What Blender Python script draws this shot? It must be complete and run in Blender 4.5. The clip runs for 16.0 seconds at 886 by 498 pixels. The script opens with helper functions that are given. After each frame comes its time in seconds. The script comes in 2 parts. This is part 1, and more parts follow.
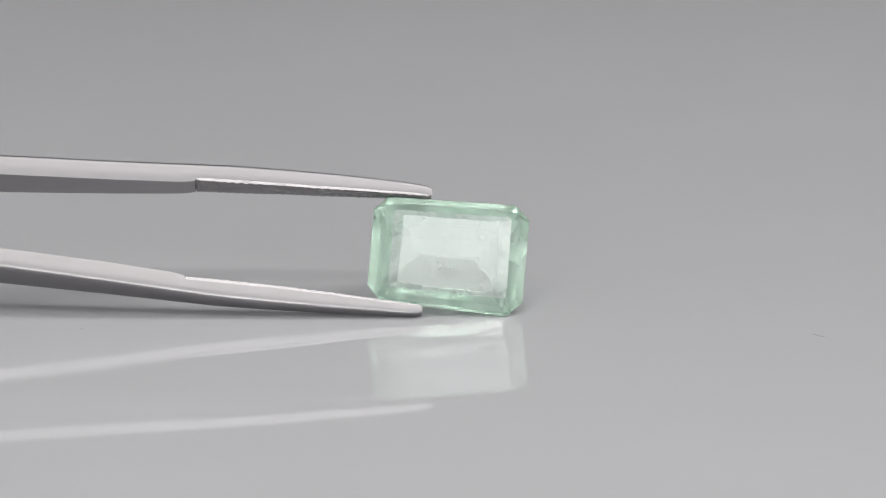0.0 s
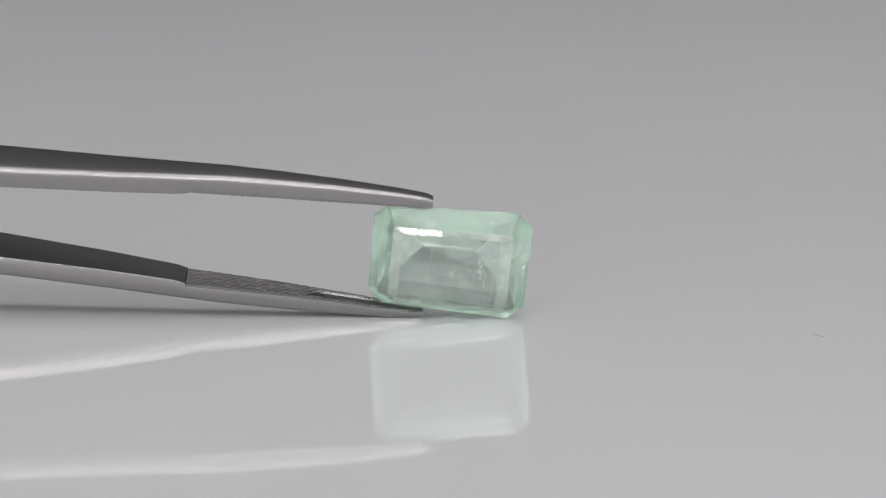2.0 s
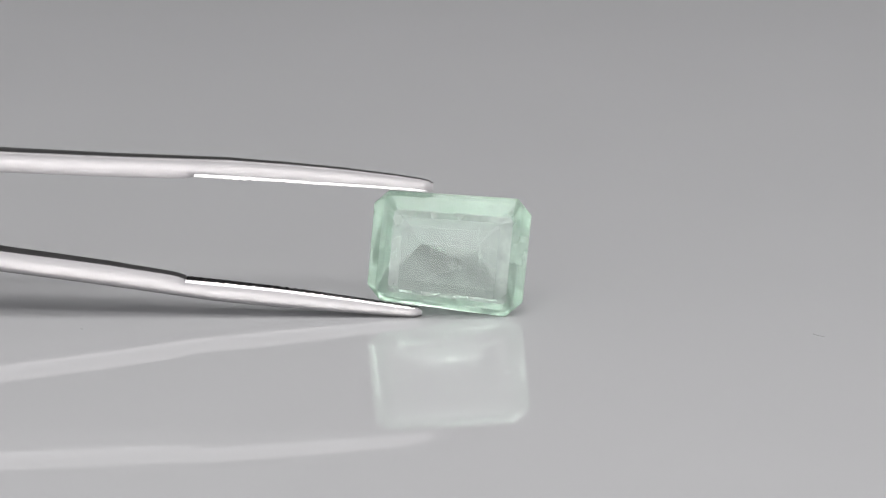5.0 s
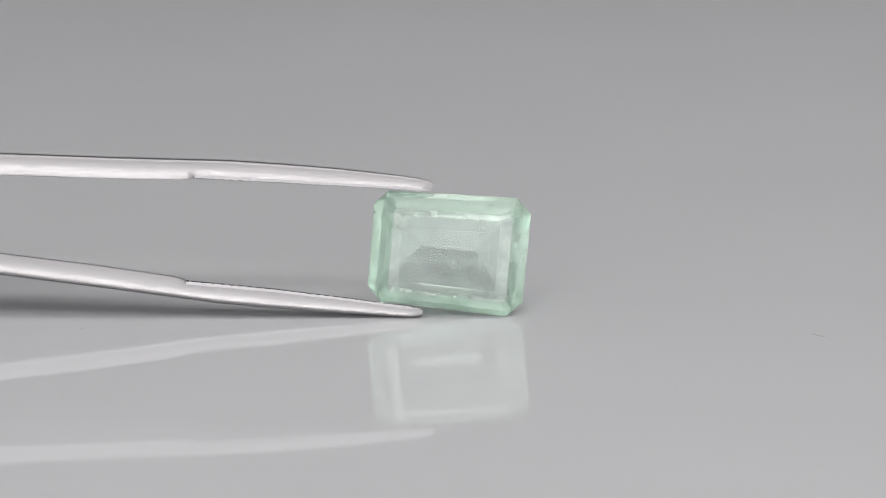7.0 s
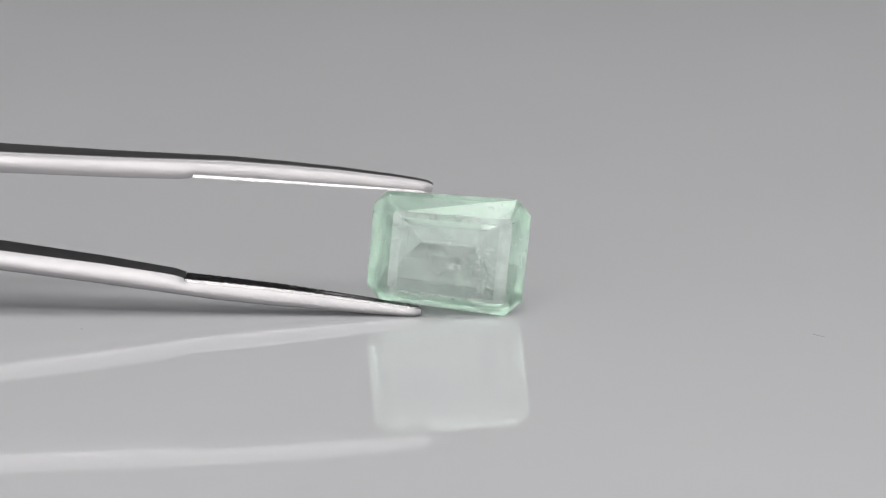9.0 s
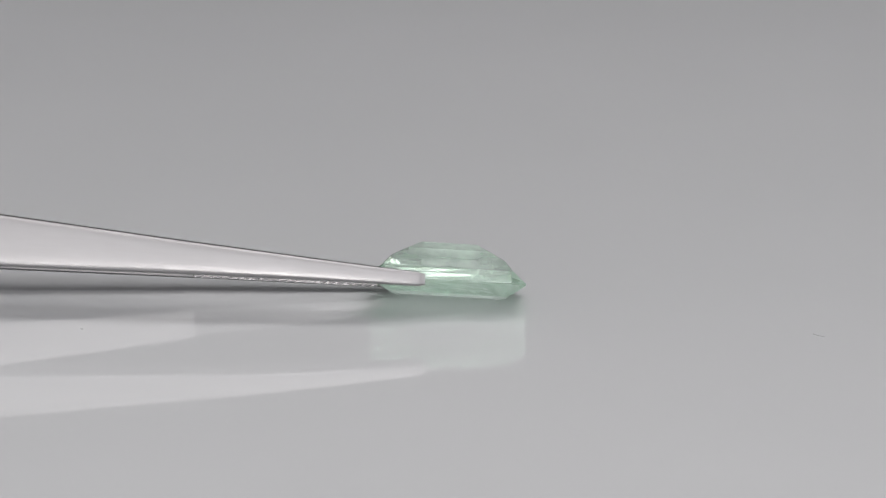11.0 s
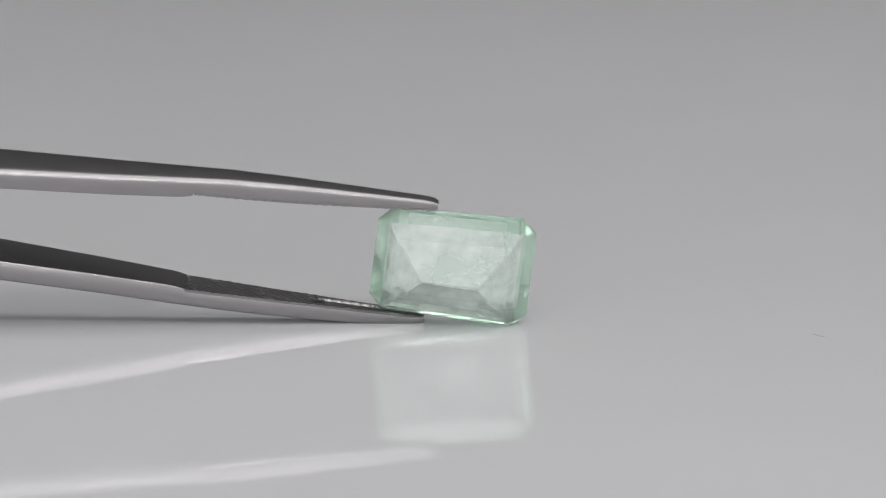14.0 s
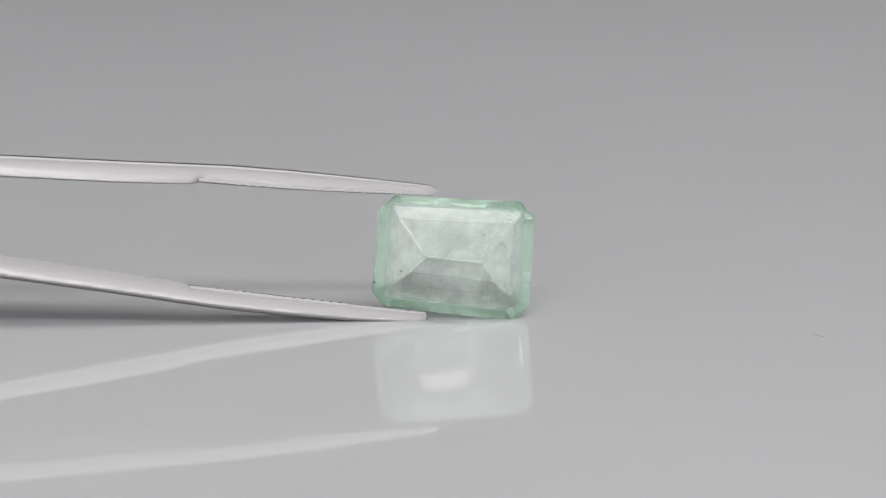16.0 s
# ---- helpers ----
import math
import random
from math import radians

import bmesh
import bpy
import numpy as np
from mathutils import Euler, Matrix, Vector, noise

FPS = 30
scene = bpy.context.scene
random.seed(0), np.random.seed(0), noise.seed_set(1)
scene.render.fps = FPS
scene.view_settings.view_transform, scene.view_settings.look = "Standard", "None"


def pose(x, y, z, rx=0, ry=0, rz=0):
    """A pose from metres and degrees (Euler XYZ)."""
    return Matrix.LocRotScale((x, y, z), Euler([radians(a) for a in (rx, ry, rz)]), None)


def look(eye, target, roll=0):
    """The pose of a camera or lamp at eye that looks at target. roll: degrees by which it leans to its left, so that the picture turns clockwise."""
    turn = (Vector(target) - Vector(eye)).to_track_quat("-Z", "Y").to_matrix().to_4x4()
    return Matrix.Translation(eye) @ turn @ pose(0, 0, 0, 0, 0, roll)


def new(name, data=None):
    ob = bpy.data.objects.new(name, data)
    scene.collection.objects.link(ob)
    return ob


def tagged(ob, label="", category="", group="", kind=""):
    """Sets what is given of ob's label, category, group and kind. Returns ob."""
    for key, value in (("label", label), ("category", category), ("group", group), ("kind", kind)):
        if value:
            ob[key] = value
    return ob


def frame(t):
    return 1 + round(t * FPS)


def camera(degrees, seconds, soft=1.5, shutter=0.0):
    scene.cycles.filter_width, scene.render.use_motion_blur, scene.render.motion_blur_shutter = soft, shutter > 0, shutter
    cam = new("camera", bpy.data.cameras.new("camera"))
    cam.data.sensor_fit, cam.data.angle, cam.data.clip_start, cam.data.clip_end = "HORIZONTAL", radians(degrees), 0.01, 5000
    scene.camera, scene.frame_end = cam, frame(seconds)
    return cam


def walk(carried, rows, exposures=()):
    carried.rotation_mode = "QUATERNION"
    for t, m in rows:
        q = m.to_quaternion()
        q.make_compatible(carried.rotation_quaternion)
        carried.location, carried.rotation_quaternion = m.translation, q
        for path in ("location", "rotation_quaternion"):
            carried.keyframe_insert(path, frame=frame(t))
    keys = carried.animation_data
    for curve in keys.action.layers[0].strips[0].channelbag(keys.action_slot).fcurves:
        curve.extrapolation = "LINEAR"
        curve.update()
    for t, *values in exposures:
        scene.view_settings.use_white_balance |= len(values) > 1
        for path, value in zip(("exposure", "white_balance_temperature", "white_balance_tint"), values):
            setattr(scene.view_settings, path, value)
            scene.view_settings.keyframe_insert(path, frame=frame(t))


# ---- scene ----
cam = camera(14.138, 16.0, soft=1.2)
ELEV, DIST, AIM = radians(14.594), 0.25088, 0.004583
CAM_POSE = look((0, -DIST * math.cos(ELEV), DIST * math.sin(ELEV) + AIM), (0, 0, AIM))
walk(cam, [(0.0, CAM_POSE), (16.0, CAM_POSE)], exposures=[(0.0, 0.0), (16.0, 0.0)])

MM = 0.001

# ---------------------------------------------------------------- light
world = bpy.data.worlds.new("studio_air")
world.use_nodes = True
scene.world = world
world.node_tree.nodes["Background"].inputs[0].default_value = (0.9, 0.95, 1.0, 1)
world.node_tree.nodes["Background"].inputs[1].default_value = 0.02


def softbox(name, eye, target, sx, sy, watts, colour=(1, 1, 1)):
    data = bpy.data.lights.new(name, "AREA")
    data.shape, data.size, data.size_y, data.energy, data.color = "RECTANGLE", sx, sy, watts, colour
    lamp = new(name, data)
    lamp.matrix_world = look(eye, target)
    return lamp


# Unseen panel added above to brighten the tabletop.
softbox("overhead_fill", (0.33, -0.10, 0.80), (0.33, -0.099, 0), 1.0, 0.40, 3.7, (1.0, 0.99, 0.98))
softbox("strip_light", (0.10, -0.45, 0.66), (0.02, 0, 0), 1.1, 0.105, 2.2, (1.0, 0.99, 0.98))
# Broad fill lamp added out of view in front, no window there.
softbox("front_fill", (0.15, -1.15, 0.41), (0.12, 0, 0.20), 2.2, 0.76, 9.4, (0.98, 0.99, 1.0))
softbox("low_lamp", (-0.066, -0.60, 0.036), (0, 0, 0.004), 0.11, 0.065, 0.40, (1.0, 0.98, 0.96))


# ---------------------------------------------------------------- materials
def material(name):
    m = bpy.data.materials.new(name)
    m.use_nodes = True
    n, l = m.node_tree.nodes, m.node_tree.links
    return m, n, l, n["Principled BSDF"]


def noise_ramp(n, l, scale, lo, hi, detail=4.0, stretch=(1, 1, 1), rough=0.6):
    co = n.new("ShaderNodeTexCoord")
    mp = n.new("ShaderNodeMapping")
    mp.inputs["Scale"].default_value = stretch
    tx = n.new("ShaderNodeTexNoise")
    tx.inputs["Scale"].default_value, tx.inputs["Detail"].default_value = scale, detail
    tx.inputs["Roughness"].default_value = rough
    rp = n.new("ShaderNodeMapRange")
    rp.inputs["From Min"].default_value, rp.inputs["From Max"].default_value = 0.3, 0.7
    rp.inputs["To Min"].default_value, rp.inputs["To Max"].default_value = lo, hi
    l.new(co.outputs["Object"], mp.inputs["Vector"])
    l.new(mp.outputs["Vector"], tx.inputs["Vector"])
    l.new(tx.outputs["Fac"], rp.inputs["Value"])
    return tx, rp


def mix_colour(n, l, fac, a, b):
    mx = n.new("ShaderNodeMix")
    mx.data_type = "RGBA"
    mx.inputs["A"].default_value, mx.inputs["B"].default_value = (*a, 1), (*b, 1)
    l.new(fac, mx.inputs["Factor"])
    return mx.outputs["Result"]


def acrylic_material():
    m, n, l, p = material("glossy_acrylic")
    tx, rp = noise_ramp(n, l, 9.0, 0.0, 1.0, 3.0)
    l.new(mix_colour(n, l, rp.outputs["Result"], (0.592, 0.592, 0.609), (0.626, 0.624, 0.641)), p.inputs["Base Color"])
    tx2, rp2 = noise_ramp(n, l, 160.0, 0.026, 0.052, 5.0)
    l.new(rp2.outputs["Result"], p.inputs["Roughness"])
    p.inputs["IOR"].default_value = 1.5
    return m


def steel_material(name, base, rough, brush):
    m, n, l, p = material(name)
    p.inputs["Metallic"].default_value = 1.0
    tx, rp = noise_ramp(n, l, 900.0, 0.0, 1.0, 6.0, (0.04, 1, 1))
    dark = tuple(c * 0.93 for c in base)
    l.new(mix_colour(n, l, rp.outputs["Result"], dark, base), p.inputs["Base Color"])
    tx2, rp2 = noise_ramp(n, l, 5200.0, rough - 0.03, rough + 0.03, 4.0, (0.15, 1, 1))
    l.new(rp2.outputs["Result"], p.inputs["Roughness"])
    bp = n.new("ShaderNodeBump")
    bp.inputs["Strength"].default_value, bp.inputs["Distance"].default_value = brush, 0.00002
    l.new(tx2.outputs["Fac"], bp.inputs["Height"])
    l.new(bp.outputs["Normal"], p.inputs["Normal"])
    return m


def gem_material(name, pale, clear, cloud, haze_lo, haze_hi, rough, relief=0.06):
    m, n, l, p = material(name)
    p.inputs["IOR"].default_value = 1.58
    p.inputs["Roughness"].default_value = rough
    p.inputs["Transmission Weight"].default_value = 1.0
    tx, rp = noise_ramp(n, l, 260.0, 0.0, 1.0, 5.0)
    l.new(mix_colour(n, l, rp.outputs["Result"], pale, clear), p.inputs["Base Color"])
    bp = n.new("ShaderNodeBump")
    bp.inputs["Strength"].default_value, bp.inputs["Distance"].default_value = relief, 0.00002
    l.new(tx.outputs["Fac"], bp.inputs["Height"])
    l.new(bp.outputs["Normal"], p.inputs["Normal"])
    df = n.new("ShaderNodeBsdfTranslucent")
    df.inputs["Color"].default_value = (*cloud, 1)
    d2 = n.new("ShaderNodeBsdfDiffuse")
    d2.inputs["Color"].default_value = (*cloud, 1)
    # Cloud in the crystal; its diffuse share also paints in brightness from inner reflections.
    ad = n.new("ShaderNodeMixShader")
    ad.inputs[0].default_value = 0.72
    l.new(df.outputs[0], ad.inputs[1])
    l.new(d2.outputs[0], ad.inputs[2])
    tx2, rp2 = noise_ramp(n, l, 300.0, haze_lo, haze_hi, 6.0)
    mx = n.new("ShaderNodeMixShader")
    l.new(rp2.outputs["Result"], mx.inputs[0])
    l.new(p.outputs[0], mx.inputs[1])
    l.new(ad.outputs[0], mx.inputs[2])
    l.new(mx.outputs[0], n["Material Output"].inputs["Surface"])
    return m


def plain_material(name, a, b, rough, scale=12.0):
    m, n, l, p = material(name)
    tx, rp = noise_ramp(n, l, scale, 0.0, 1.0)
    l.new(mix_colour(n, l, rp.outputs["Result"], a, b), p.inputs["Base Color"])
    p.inputs["Roughness"].default_value = rough
    return m


ACRYLIC = acrylic_material()
STEEL = steel_material("brushed_steel", (0.34, 0.327, 0.333), 0.40, 0.08)
STEEL_INNER = steel_material("machined_steel", (0.31, 0.299, 0.303), 0.26, 0.02)
GEM = gem_material("pale_green_crystal", (0.85, 1.0, 0.90), (0.95, 1.0, 0.965), (0.92, 1.0, 0.95), 0.05, 0.26, 0.003)
# Edge facets get a deeper green tint, back facets more of the brightening haze.
GEM_EDGE = gem_material("edge_green_crystal", (0.60, 1.0, 0.71), (0.85, 1.0, 0.905), (0.82, 1.0, 0.88), 0.03, 0.30, 0.003)
GEM_BACK = gem_material("cloudy_green_crystal", (0.74, 1.0, 0.82), (0.91, 1.0, 0.945), (0.94, 1.0, 0.965), 0.13, 0.44, 0.012, 0.2)
FLECK = plain_material("white_inclusion", (0.92, 0.97, 0.95), (0.97, 1.0, 0.98), 0.12, 4000.0)
FLECK.node_tree.nodes["Principled BSDF"].inputs["Metallic"].default_value = 0.5
SPECK = plain_material("dark_inclusion", (0.02, 0.03, 0.02), (0.05, 0.06, 0.05), 0.4, 4000.0)
WALL = plain_material("white_studio_paint", (0.66, 0.66, 0.66), (0.72, 0.72, 0.72), 0.8, 2.0)
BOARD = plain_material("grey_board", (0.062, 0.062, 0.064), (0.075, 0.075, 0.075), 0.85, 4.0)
CURTAIN = plain_material("charcoal_backdrop", (0.05, 0.05, 0.052), (0.08, 0.08, 0.08), 0.9, 5.0)
FLOORING = plain_material("dark_floor", (0.10, 0.10, 0.10), (0.14, 0.14, 0.14), 0.6, 3.0)
LINT = plain_material("grey_lint", (0.42, 0.42, 0.43), (0.5, 0.5, 0.5), 0.8, 3000.0)


# ---------------------------------------------------------------- mesh helpers
def mesh_object(name, bm, mat, parent=None, label="", smooth=False):
    data = bpy.data.meshes.new(name)
    bmesh.ops.recalc_face_normals(bm, faces=bm.faces)
    for f in bm.faces:
        f.smooth = smooth
    bm.to_mesh(data)
    bm.free()
    data.materials.append(mat)
    ob = new(name, data)
    ob.parent = parent
    if label:
        ob["label"] = label
    return ob


def part(name, bm, mat, parent, label="", smooth=False):
    return mesh_object(name, bm, mat, parent, label, smooth)


def box(bm, lo, hi):
    vs = [bm.verts.new((x, y, z)) for x in (lo[0], hi[0]) for y in (lo[1], hi[1]) for z in (lo[2], hi[2])]
    for q in ((0, 1, 3, 2), (4, 6, 7, 5), (0, 4, 5, 1), (2, 3, 7, 6), (0, 2, 6, 4), (1, 5, 7, 3)):
        bm.faces.new([vs[i] for i in q])
    return vs


def interp(x, table):
    return float(np.interp(x, [a for a, b in table], [b for a, b in table]))


# ---------------------------------------------------------------- setting
def slab(name, lo, hi, mat, label, category, bevel=0.0):
    bm = bmesh.new()
    box(bm, lo, hi)
    if bevel:
        bmesh.ops.bevel(bm, geom=bm.edges[:], offset=bevel, segments=3, affect="EDGES")
    return tagged(mesh_object(name, bm, mat), label, category, kind="structure")


slab("tabletop", (-0.75, -1.05, -0.012), (0.75, 0.85, 0.0), ACRYLIC,
     "glossy light grey acrylic tabletop mirroring the stone", "tabletop", 0.002)
# Added board out of view: its dark reflection tones the far tabletop.
slab("backdrop", (-1.2, 0.86, -0.75), (1.2, 0.875, 0.66), BOARD, "unseen dark grey board added behind the tabletop to tone its reflections", "backdrop")
# Two white panels added out of view to reflect light inwards.
slab("side_bounce_1", (-0.66, -0.60, 0.0), (-0.64, 0.60, 0.72), WALL, "unseen plain white panel added to bounce light from the side", "wall")
slab("side_bounce_2", (0.64, -0.60, 0.0), (0.66, 0.60, 0.72), WALL, "unseen plain white panel added to bounce light from the side", "wall")
slab("floor", (-1.8, -1.8, -0.80), (1.8, 1.8, -0.75), FLOORING, "dark plain studio floor below the tabletop", "floor")
slab("ceiling", (-1.8, -1.8, 1.70), (1.8, 1.8, 1.75), WALL, "plain grey studio ceiling", "ceiling")
slab("wall_north", (-1.8, 1.75, -0.75), (1.8, 1.8, 1.70), CURTAIN, "plain charcoal studio wall", "wall")
slab("wall_south", (-1.8, -1.8, -0.75), (1.8, -1.75, 1.70), WALL, "plain white painted studio wall", "wall")
slab("wall_west", (-1.8, -1.75, -0.75), (-1.75, 1.75, 1.70), WALL, "plain white painted studio wall", "wall")
slab("wall_east", (1.75, -1.75, -0.75), (1.8, 1.75, 1.70), WALL, "plain white painted studio wall", "wall")


# ---------------------------------------------------------------- the gemstone
# girdle corners (length, height), going round; the stone is slightly out of square
GIRDLE = [(-4.53, 3.85), (4.53, 4.05), (5.56, 2.98), (5.48, -3.21), (4.37, -4.31), (-4.50, -3.94), (-5.48, -2.86), (-5.49, 2.86)]


def skew_ring(left, right, top_l, top_r, bottom_l, bottom_r, cut):
    """A four-sided facet outline with small cut corners, out of square."""
    return [Vector(p) for p in ((left + cut, top_l), (right - cut, top_r), (right, top_r - cut), (right, bottom_r + cut),
                                (right - cut, bottom_r), (left + cut, bottom_l), (left, bottom_l + cut), (left, top_l - cut))]


def step_ring(length, upper, lower, cut=0.10):
    """A nearly sharp-cornered rectangle of these half sizes, out of square like the girdle."""
    k = length
    tl, tr, br, bl = upper - 0.022 * k, upper + 0.022 * k, -lower - 0.042 * k, -lower + 0.042 * k
    return [Vector(p) for p in ((-k + cut, tl), (k - cut, tr), (k, tr - cut), (k * 0.99, br + cut),
                                (k * 0.99 - cut, br), (-k + cut, bl), (-k, bl + cut), (-k, tl - cut))]


def gem_levels():
    g = GIRDLE
    return [
        (-1.08, skew_ring(-3.36, 3.42, 2.20, 2.30, -2.90, -3.04, 0.05)),
        (-0.90, skew_ring(-4.05, 4.28, 2.62, 2.76, -3.16, -3.34, 0.20)),
        (-0.06, g),
        (0.08, g),
        (0.92, step_ring(4.58, 3.28, 3.38)),
        (1.62, step_ring(4.00, 2.35, 2.50)),
        (2.25, step_ring(2.88, 1.40, 0.98)),
        (2.72, skew_ring(-1.95, 1.95, 0.22, 0.30, 0.14, 0.08, 0.02)),
    ]


def build_gem():
    root = new("gemstone")
    tagged(root, "pale mint green emerald-cut gemstone gripped upright by tweezers", "gemstone")
    bm = bmesh.new()
    rings = []
    for y, pts in gem_levels():
        rings.append([bm.verts.new((p[0] * MM, y * MM, p[1] * MM)) for p in pts])
    bm.faces.new(rings[0])
    for k, (a, b) in enumerate(zip(rings, rings[1:])):
        for i in range(8):
            f = bm.faces.new((a[i], a[(i + 1) % 8], b[(i + 1) % 8], b[i]))
            # The band round the table is clouded to paint in its lighter reflection.
            f.material_index = 2 if k == 0 or k > 3 else 1
    bm.faces.new(rings[-1][::-1]).material_index = 2
    bmesh.ops.bevel(bm, geom=bm.edges[:], offset=0.028 * MM, segments=1, affect="EDGES", clamp_overlap=True)
    body = part("faceted_body", bm, GEM, root, "clear pale green step-cut crystal with greener edge facets and cloudy back")
    body.data.materials.append(GEM_EDGE)
    body.data.materials.append(GEM_BACK)
    rng = random.Random(5)

    def flecks(name, spots, mat, label):
        b = bmesh.new()
        for x, y, z, r in spots:
            m = Matrix.Translation((x * MM, y * MM, z * MM)) @ Euler([rng.uniform(0, 6) for _ in range(3)]).to_matrix().to_4x4()
            r *= 1.35
            m = m @ Matrix.Diagonal((r * MM, r * MM * rng.uniform(0.25, 0.7), r * MM * rng.uniform(0.4, 1), 1))
            bmesh.ops.create_icosphere(b, subdivisions=1, radius=1.0, matrix=m)
        return tagged(part(name, b, mat, root, label), kind="stuff")

    spots = []
    for k in range(46):                       # the veil of glitter running down through the stone
        u = rng.random()
        spots.append((1.85 + 0.4 * u + rng.gauss(0, 0.07), rng.uniform(-0.3, 0.3), 2.3 - 3.4 * u + rng.gauss(0, 0.1), rng.uniform(0.03, 0.10)))
    for cx, cz, sx, sz, count, size in ((0.25, 0.85, 0.25, 0.3, 16, 0.10), (0.3, -1.05, 0.3, 0.12, 16, 0.11), (2.85, 0.3, 0.22, 0.16, 16, 0.10),
                                        (2.5, 2.2, 0.55, 0.12, 16, 0.11), (-0.6, -2.35, 0.35, 0.2, 40, 0.06), (2.4, -2.6, 0.7, 0.22, 60, 0.06),
                                        (0.6, 3.25, 0.9, 0.2, 40, 0.06)):
        for k in range(count):
            z = cz + rng.gauss(0, sz)
            depth = rng.uniform(-0.5, 0.4) if z < 2.8 else -0.1
            spots.append((cx + rng.gauss(0, sx), depth, z, rng.uniform(0.3, 1.0) * size))
    for k in range(50):
        spots.append((rng.uniform(-2.8, 3.1), rng.uniform(-0.6, 1.3), rng.uniform(-2.4, 2.0), rng.uniform(0.015, 0.05)))
    pits = []
    for k in range(64):
        x, u = rng.uniform(-3.6, 3.9), rng.random()
        spot = (x, -0.05 - 0.6 * u, 3.85 - 0.8 * u + 0.02 * x)
        (pits if rng.random() < 0.45 else spots).append((*spot, rng.uniform(0.02, 0.075)))
    for k in range(22):
        x, u = rng.uniform(-4.2, 4.2), rng.random()
        (pits if rng.random() < 0.4 else spots).append((x, 0.1 + 0.8 * u, -4.05 + 0.55 * u - 0.02 * x, rng.uniform(0.02, 0.06)))
    for k in range(18):
        u = rng.random()
        pits.append((-5.35 + 0.8 * u, -0.03 - 0.6 * u, rng.uniform(-2.6, 2.7), rng.uniform(0.02, 0.065)))
    flecks("inclusion_flecks", spots, FLECK, "tiny glittering white inclusions")
    flecks("dark_specks", [(-3.5, 1.6, 1.35, 0.08), (-3.6, 1.65, 1.25, 0.05), (-5.3, 0.15, 2.25, 0.12), (-4.5, 0.8, 1.9, 0.05),
                           (-4.7, 0.6, 2.3, 0.05), (-2.9, 0.3, -0.6, 0.05), (1.9, 0.6, -1.5, 0.08), (2.0, 0.7, -1.35, 0.05),
                           (-4.35, 0.0, 3.75, 0.07), (-5.3, 0.0, 2.85, 0.06), (-5.35, 0.0, -0.4, 0.05), *pits], SPECK, "small black inclusions")
    return root


# ---------------------------------------------------------------- the tweezers
INNER_A = [(-96, 0.0), (-60, 1.36), (-31, 2.75), (-24, 3.09), (-18.95, 3.41), (-18.25, 3.58)]
PAD_A = [(-18.2, 3.62), (-12.0, 3.80), (-6.0, 3.95), (-1.5, 4.04)]
OUTER_A = [(-96, 1.2), (-60, 2.95), (-31, 4.30), (-24, 4.61), (-16, 5.06), (-12, 5.12), (-8, 5.11), (-4, 4.98), (-2.2, 4.86), (-1.5, 4.72)]
INNER_B = [(-96, 0.0), (-60, 1.40), (-31, 2.80), (-24, 3.09), (-18.95, 3.42), (-18.25, 3.60)]
PAD_B = [(-18.2, 3.66), (-12.0, 3.73), (-6.0, 3.98), (-1.5, 4.24)]
OUTER_B = [(-96, 1.2), (-60, 2.95), (-31, 4.29), (-24, 4.60), (-16, 5.01), (-12, 5.05), (-8, 5.01), (-3.3, 4.93), (-2.2, 4.90), (-1.5, 4.78)]
HALF_W = [(-96, 4.2), (-60, 3.2), (-31, 1.83), (-18, 1.17), (-8, 0.73), (-2.0, 0.50), (-1.5, 0.40)]
MID_Y = [(-96, 3.1), (-31, 0.95), (-1.5, -0.06)]


def arm_ring(x, inner, base, outer, sign):
    w, mid = interp(x, HALF_W), interp(x, MID_Y)
    h = outer - base
    ring = []
    crisp = ((0.95, 0.04), (1.0, 0.42), (0.992, 0.70), (0.972, 0.85), (0.94, 0.925), (0.88, 0.96), (0.70, 0.985), (0.40, 1.0))
    soft = ((0.96, 0.05), (1.0, 0.40), (0.995, 0.64), (0.98, 0.78), (0.94, 0.885), (0.865, 0.95), (0.72, 0.985), (0.45, 1.0))
    k = min(1.0, max(0.0, (x + 26) / 16))
    half = [(a[0] + k * (b[0] - a[0]), a[1] + k * (b[1] - a[1])) for a, b in zip(crisp, soft)]
    outline = [(-0.94, 0.0), (0.0, 0.0), (0.94, 0.0), *half, (0.0, 1.01), *[(-a, b) for a, b in half[::-1]]]
    for u, v in outline:
        ring.append(Vector((x * MM, (mid + u * w) * MM, sign * ((base if v > 0.1 else inner) + v * h) * MM)))
    return ring


def tri(v):
    v = v % 1.0
    return 1 - abs(2 * v - 1)


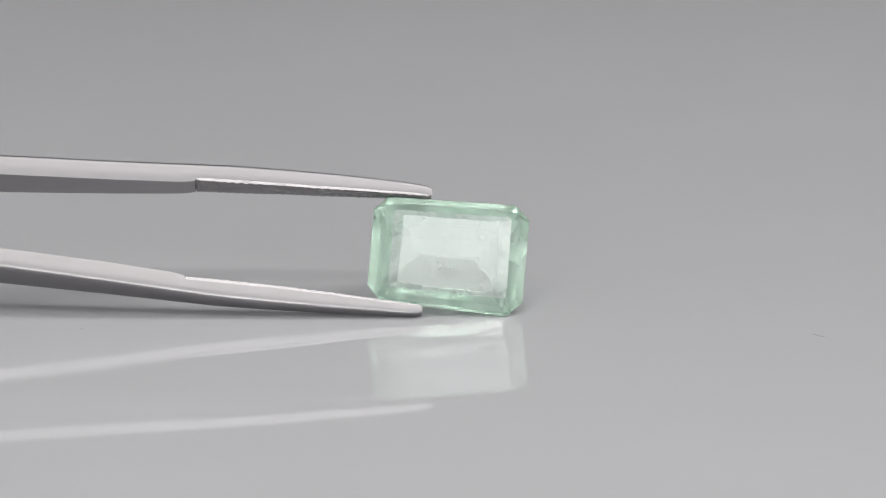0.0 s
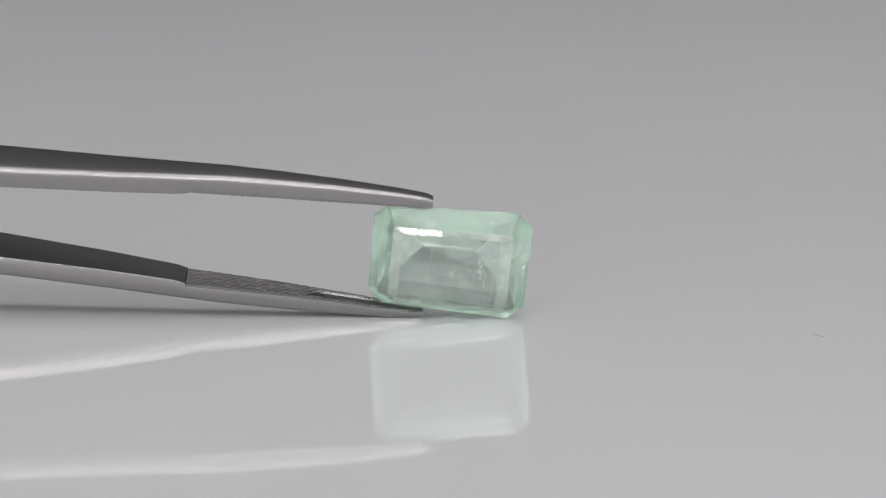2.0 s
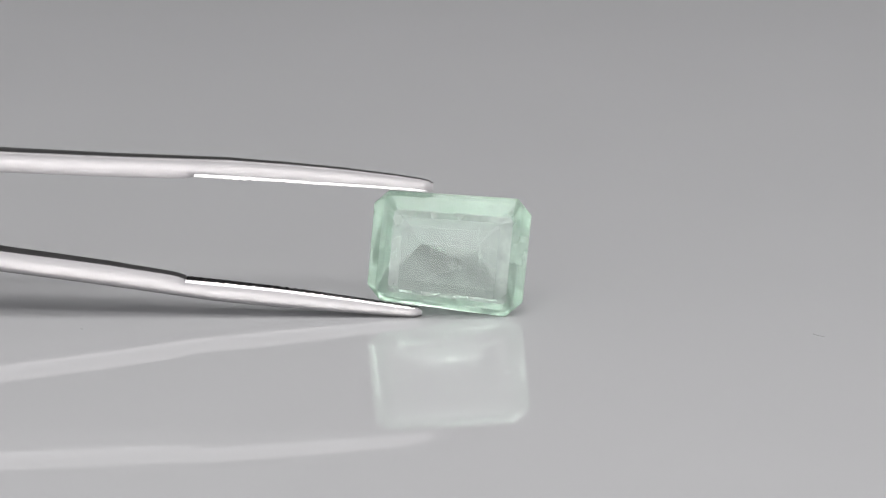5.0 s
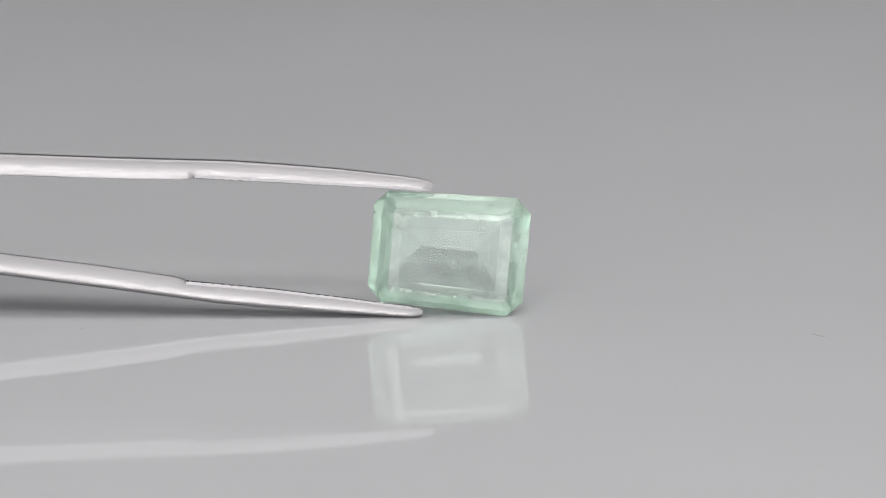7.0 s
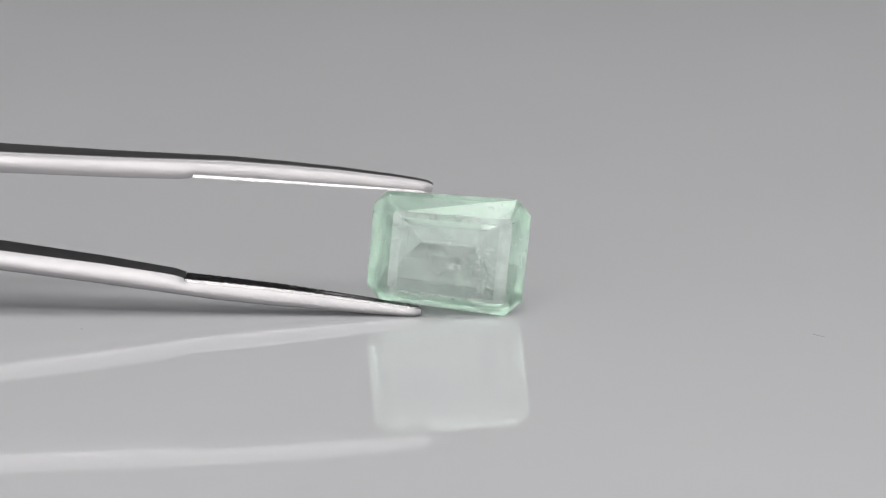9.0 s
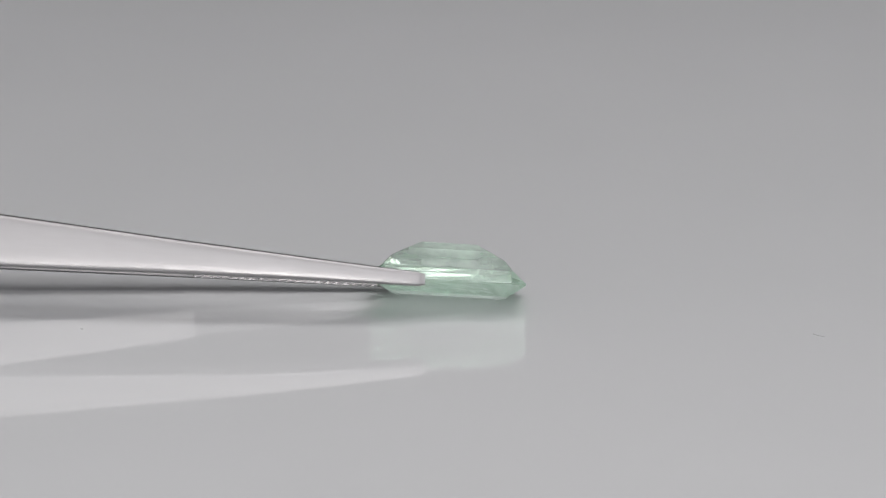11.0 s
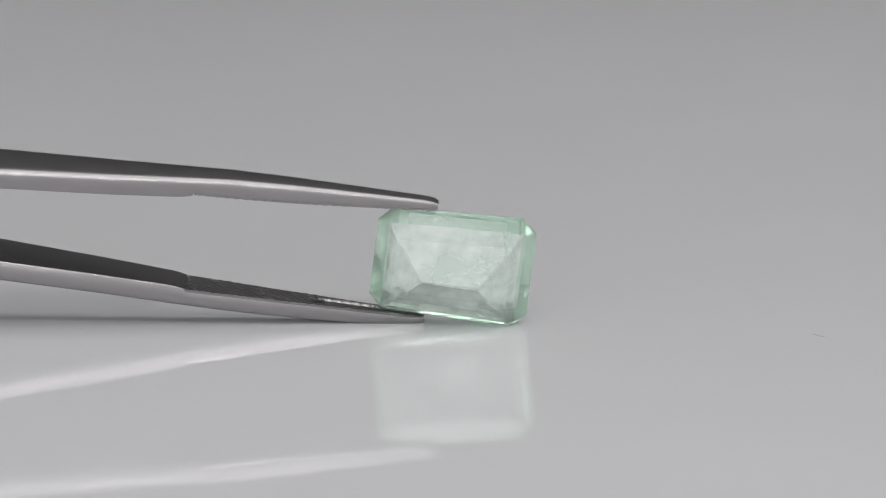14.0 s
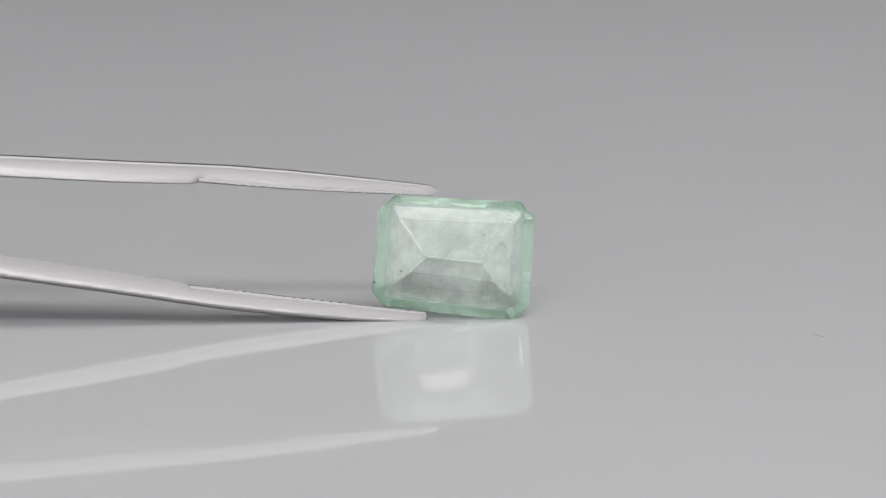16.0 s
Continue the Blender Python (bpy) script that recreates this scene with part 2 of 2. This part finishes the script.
def build_arm(root, inner, pad, outer, sign):
    bm = bmesh.new()
    xs = list(np.linspace(-96, -32, 22)) + list(np.linspace(-31, -18.26, 26)) + [-18.2] + list(np.linspace(-17.6, -2.4, 40)) + [-2.0, -1.8, -1.65, -1.55, -1.5]
    rings = []
    for x in xs:
        x = float(x)
        low = interp(x, inner) if x < -18.22 else interp(x, pad) + 0.10 * min(1.0, max(0.0, (-1.6 - x) / 1.0))
        base, top = interp(x, inner[:-1] + pad[1:]), interp(x, outer)
        if x > -1.7:
            low, top = low + 0.06, top - 0.06
        rings.append([bm.verts.new(p) for p in arm_ring(x, low, base, top, sign)])
    k = len(rings[0])
    for a, b in zip(rings, rings[1:]):
        for i in range(k):
            bm.faces.new((a[i], a[(i + 1) % k], b[(i + 1) % k], b[i]))
    bm.faces.new(rings[0])
    bm.faces.new(rings[-1][::-1])
    arm = part("arm", bm, STEEL, root, "tapered brushed steel arm", True)
    arm.data.set_sharp_from_angle(angle=radians(48))

    # knurled gripping face with a smooth lengthwise groove towards the tip
    bm = bmesh.new()
    px, py, half = 0.64, 0.50, 11
    nx = 103
    top, base = [], []
    for i in range(nx + 1):
        x = -18.16 + i * px / 4
        w, mid, z0 = interp(x, HALF_W) * 0.96, interp(x, MID_Y), interp(x, pad)
        row, low = [], []
        for j in range(-half, half + 1):
            y = max(-w, min(w, j * py / 4))
            groove = max(0.0, 1 - (abs(y) / 0.38) ** 4) * min(1.0, max(0.0, (x + 9.6) / 1.2))
            tooth = min(tri(i / 4 + y / py), tri(i / 4 - y / py))
            h = 0.075 * tooth * (1 - groove) - 0.01 - 0.10 * groove
            row.append(bm.verts.new((x * MM, (mid + y) * MM, sign * (z0 - h) * MM)))
        for side in (-1, 1):
            low.append(bm.verts.new((x * MM, (mid + side * w) * MM, sign * (z0 + 0.2) * MM)))
        top.append(row)
        base.append(low)
    ny = 2 * half
    for i in range(nx):
        for j in range(ny):
            bm.faces.new((top[i][j], top[i + 1][j], top[i + 1][j + 1], top[i][j + 1]))
        bm.faces.new((top[i][0], base[i][0], base[i + 1][0], top[i + 1][0]))
        bm.faces.new((top[i][ny], top[i + 1][ny], base[i + 1][1], base[i][1]))
        bm.faces.new((base[i][0], base[i][1], base[i + 1][1], base[i + 1][0]))
    for i in (0, nx):
        bm.faces.new([base[i][0]] + top[i] + [base[i][1]])
    bmesh.ops.remove_doubles(bm, verts=bm.verts[:], dist=0.000002)
    part("serrated_pad", bm, STEEL_INNER, arm, "diamond-knurled gripping face with a smooth groove")
    return arm


def build_tweezers():
    root = new("tweezers")
    tagged(root, "brushed stainless steel tweezers with knurled tips holding the gemstone", "tweezers")
    build_arm(root, INNER_A, PAD_A, OUTER_A, 1)
    build_arm(root, INNER_B, PAD_B, OUTER_B, -1)
    bm = bmesh.new()
    box(bm, (-108 * MM, -1.2 * MM, -1.3 * MM), (-95 * MM, 7.4 * MM, 1.3 * MM))
    bmesh.ops.bevel(bm, geom=bm.edges[:], offset=0.6 * MM, segments=3, affect="EDGES")
    part("end_joint", bm, STEEL, root, "welded steel end where the arms meet", True)
    return root


def lint(label, spots, radius):
    """A curled thread of dust lying on the tabletop; spots in millimetres."""
    data = bpy.data.curves.new("lint_fibre", "CURVE")
    data.dimensions, data.bevel_depth, data.bevel_resolution = "3D", radius * MM, 1
    sp = data.splines.new("NURBS")
    sp.points.add(len(spots) - 1)
    for p, (x, y) in zip(sp.points, spots):
        p.co = (x * MM, y * MM, radius * 1.2 * MM, 1)
    sp.use_endpoint_u, sp.order_u = True, 3
    data.materials.append(LINT)
    return tagged(new("lint_fibre", data), label, "lint", "dust on the tabletop")


gemstone = build_gem()
lint("short grey lint fibre lying on the glossy tabletop", [(25.55, -5.7), (25.8, -6.1), (26.0, -6.25), (26.3, -6.5)], 0.022)
lint("tiny grey dust curl lying on the glossy tabletop", [(-25.1, -4.4), (-25.04, -4.5), (-24.98, -4.45)], 0.025)
tweezers = build_tweezers()

# seconds; roll, yaw and lean in degrees; place in millimetres
TURN = [
    (0, -34.90, -0.35, 5.08, 0.36, 1.13, 3.97),
    (0.3, -39.52, -0.50, 5.51, 0.32, 1.10, 3.78),
    (0.5, -35.12, -0.24, 5.08, 0.38, 0.96, 4.00),
    (1, -14.05, -0.89, 5.10, 0.49, -0.34, 4.54),
    (1.5, 1.89, -1.27, 5.38, 0.50, -2.20, 4.85),
    (1.8, 11.04, 0.06, 5.20, 0.44, -2.39, 4.58),
    (2, 14.23, -0.95, 5.32, 0.44, -2.36, 4.50),
    (2.2, 7.53, -0.61, 5.01, 0.45, -1.94, 4.58),
    (2.5, -6.36, -0.91, 4.79, 0.43, -0.72, 4.61),
    (3, -14.89, -0.61, 4.71, 0.40, 0.03, 4.50),
    (3.5, -29.14, -0.07, 5.08, 0.38, 0.91, 4.14),
    (3.7, -34.16, -0.15, 5.27, 0.33, 1.02, 3.99),
    (4, -41.36, -0.46, 5.59, 0.35, 1.14, 3.73),
    (4.2, -38.57, -0.20, 5.61, 0.33, 1.08, 3.82),
    (4.7, -20.43, -0.40, 5.16, 0.37, 0.34, 4.41),
    (5.2, -1.79, -0.75, 5.16, 0.42, -1.03, 4.64),
    (5.7, 7.06, -0.81, 5.16, 0.44, -1.80, 4.60),
    (6, 1.34, -0.77, 5.10, 0.45, -1.39, 4.62),
    (6.3, -7.63, -0.68, 4.96, 0.45, -0.86, 4.59),
    (6.5, -9.84, -0.82, 4.84, 0.43, -0.57, 4.62),
    (7, -14.33, -0.33, 4.74, 0.40, -0.13, 4.52),
    (7.5, -29.52, -0.10, 5.00, 0.38, 0.74, 4.15),
    (7.7, -39.11, -0.24, 5.62, 0.31, 0.96, 3.84),
    (8, -40.17, -0.31, 5.79, 0.32, 0.96, 3.83),
    (8.5, -16.85, -0.64, 5.02, 0.38, 0.05, 4.46),
    (9, -3.15, -0.91, 5.23, 0.36, -0.66, 4.66),
    (9.2, 7.00, -0.63, 5.48, 0.28, -0.89, 4.69),
    (9.7, 29.60, -0.80, 5.00, 0.28, -0.52, 3.94),
    (10.2, 54.10, -1.00, 4.20, 0.28, 0.26, 2.93),
    (10.7, 68.60, -1.20, 3.40, 0.28, 0.93, 2.01),
    (11.3, 75.60, -1.25, 3.06, 0.27, 1.35, 1.76),
    (11.5, 77.80, -1.23, 3.62, 0.15, 0.71, 1.56),
    (11.7, 85.00, -0.67, 4.00, 0.05, 1.10, 1.44),
    (12, 93.53, -0.05, 3.73, -0.29, 1.67, 1.52),
    (12.3, 104.48, -0.24, 3.72, 0.01, 1.23, 1.74),
    (12.5, 112.00, -0.87, 3.18, 0.11, 1.52, 2.00),
    (12.7, 120.05, -0.68, 3.87, 0.19, 1.27, 2.45),
    (13, 134.53, -0.44, 4.98, 0.35, 0.53, 3.29),
    (13.2, 149.25, -1.41, 6.50, 0.59, -0.35, 3.95),
    (13.5, 165.51, -1.20, 6.24, 0.67, -1.50, 4.34),
    (13.8, 185.46, -1.36, 6.93, 0.65, -2.89, 4.34),
    (14, 191.17, -1.61, 7.15, 0.64, -3.54, 4.28),
    (14.2, 182.48, -0.28, 5.72, 0.61, -2.62, 4.35),
    (14.5, 166.91, -0.39, 5.22, 0.60, -1.25, 4.36),
    (14.7, 156.80, 0.07, 4.45, 0.52, -0.22, 4.13),
    (15, 149.95, 0.44, 4.43, 0.50, 0.48, 3.91),
    (15.2, 138.06, 0.76, 3.98, 0.45, 1.43, 3.48),
    (15.5, 134.13, 2.13, 3.86, 0.36, 1.37, 3.29),
    (15.8, 151.46, 0.31, 4.55, 0.56, 0.28, 3.96),
    (16, 164.13, 0.22, 5.37, 0.71, -0.62, 4.15),
]


def turned(roll, yaw, lean, x, y, z):
    r = Matrix.Rotation(radians(yaw), 4, "Z") @ Matrix.Rotation(radians(lean), 4, "Y") @ Matrix.Rotation(radians(roll), 4, "X")
    return Matrix.Translation((x * MM, y * MM, z * MM)) @ r


def motions():
    rows = [(r[0], turned(*r[1:])) for r in TURN]
    walk(gemstone, rows)
    walk(tweezers, rows)


motions()
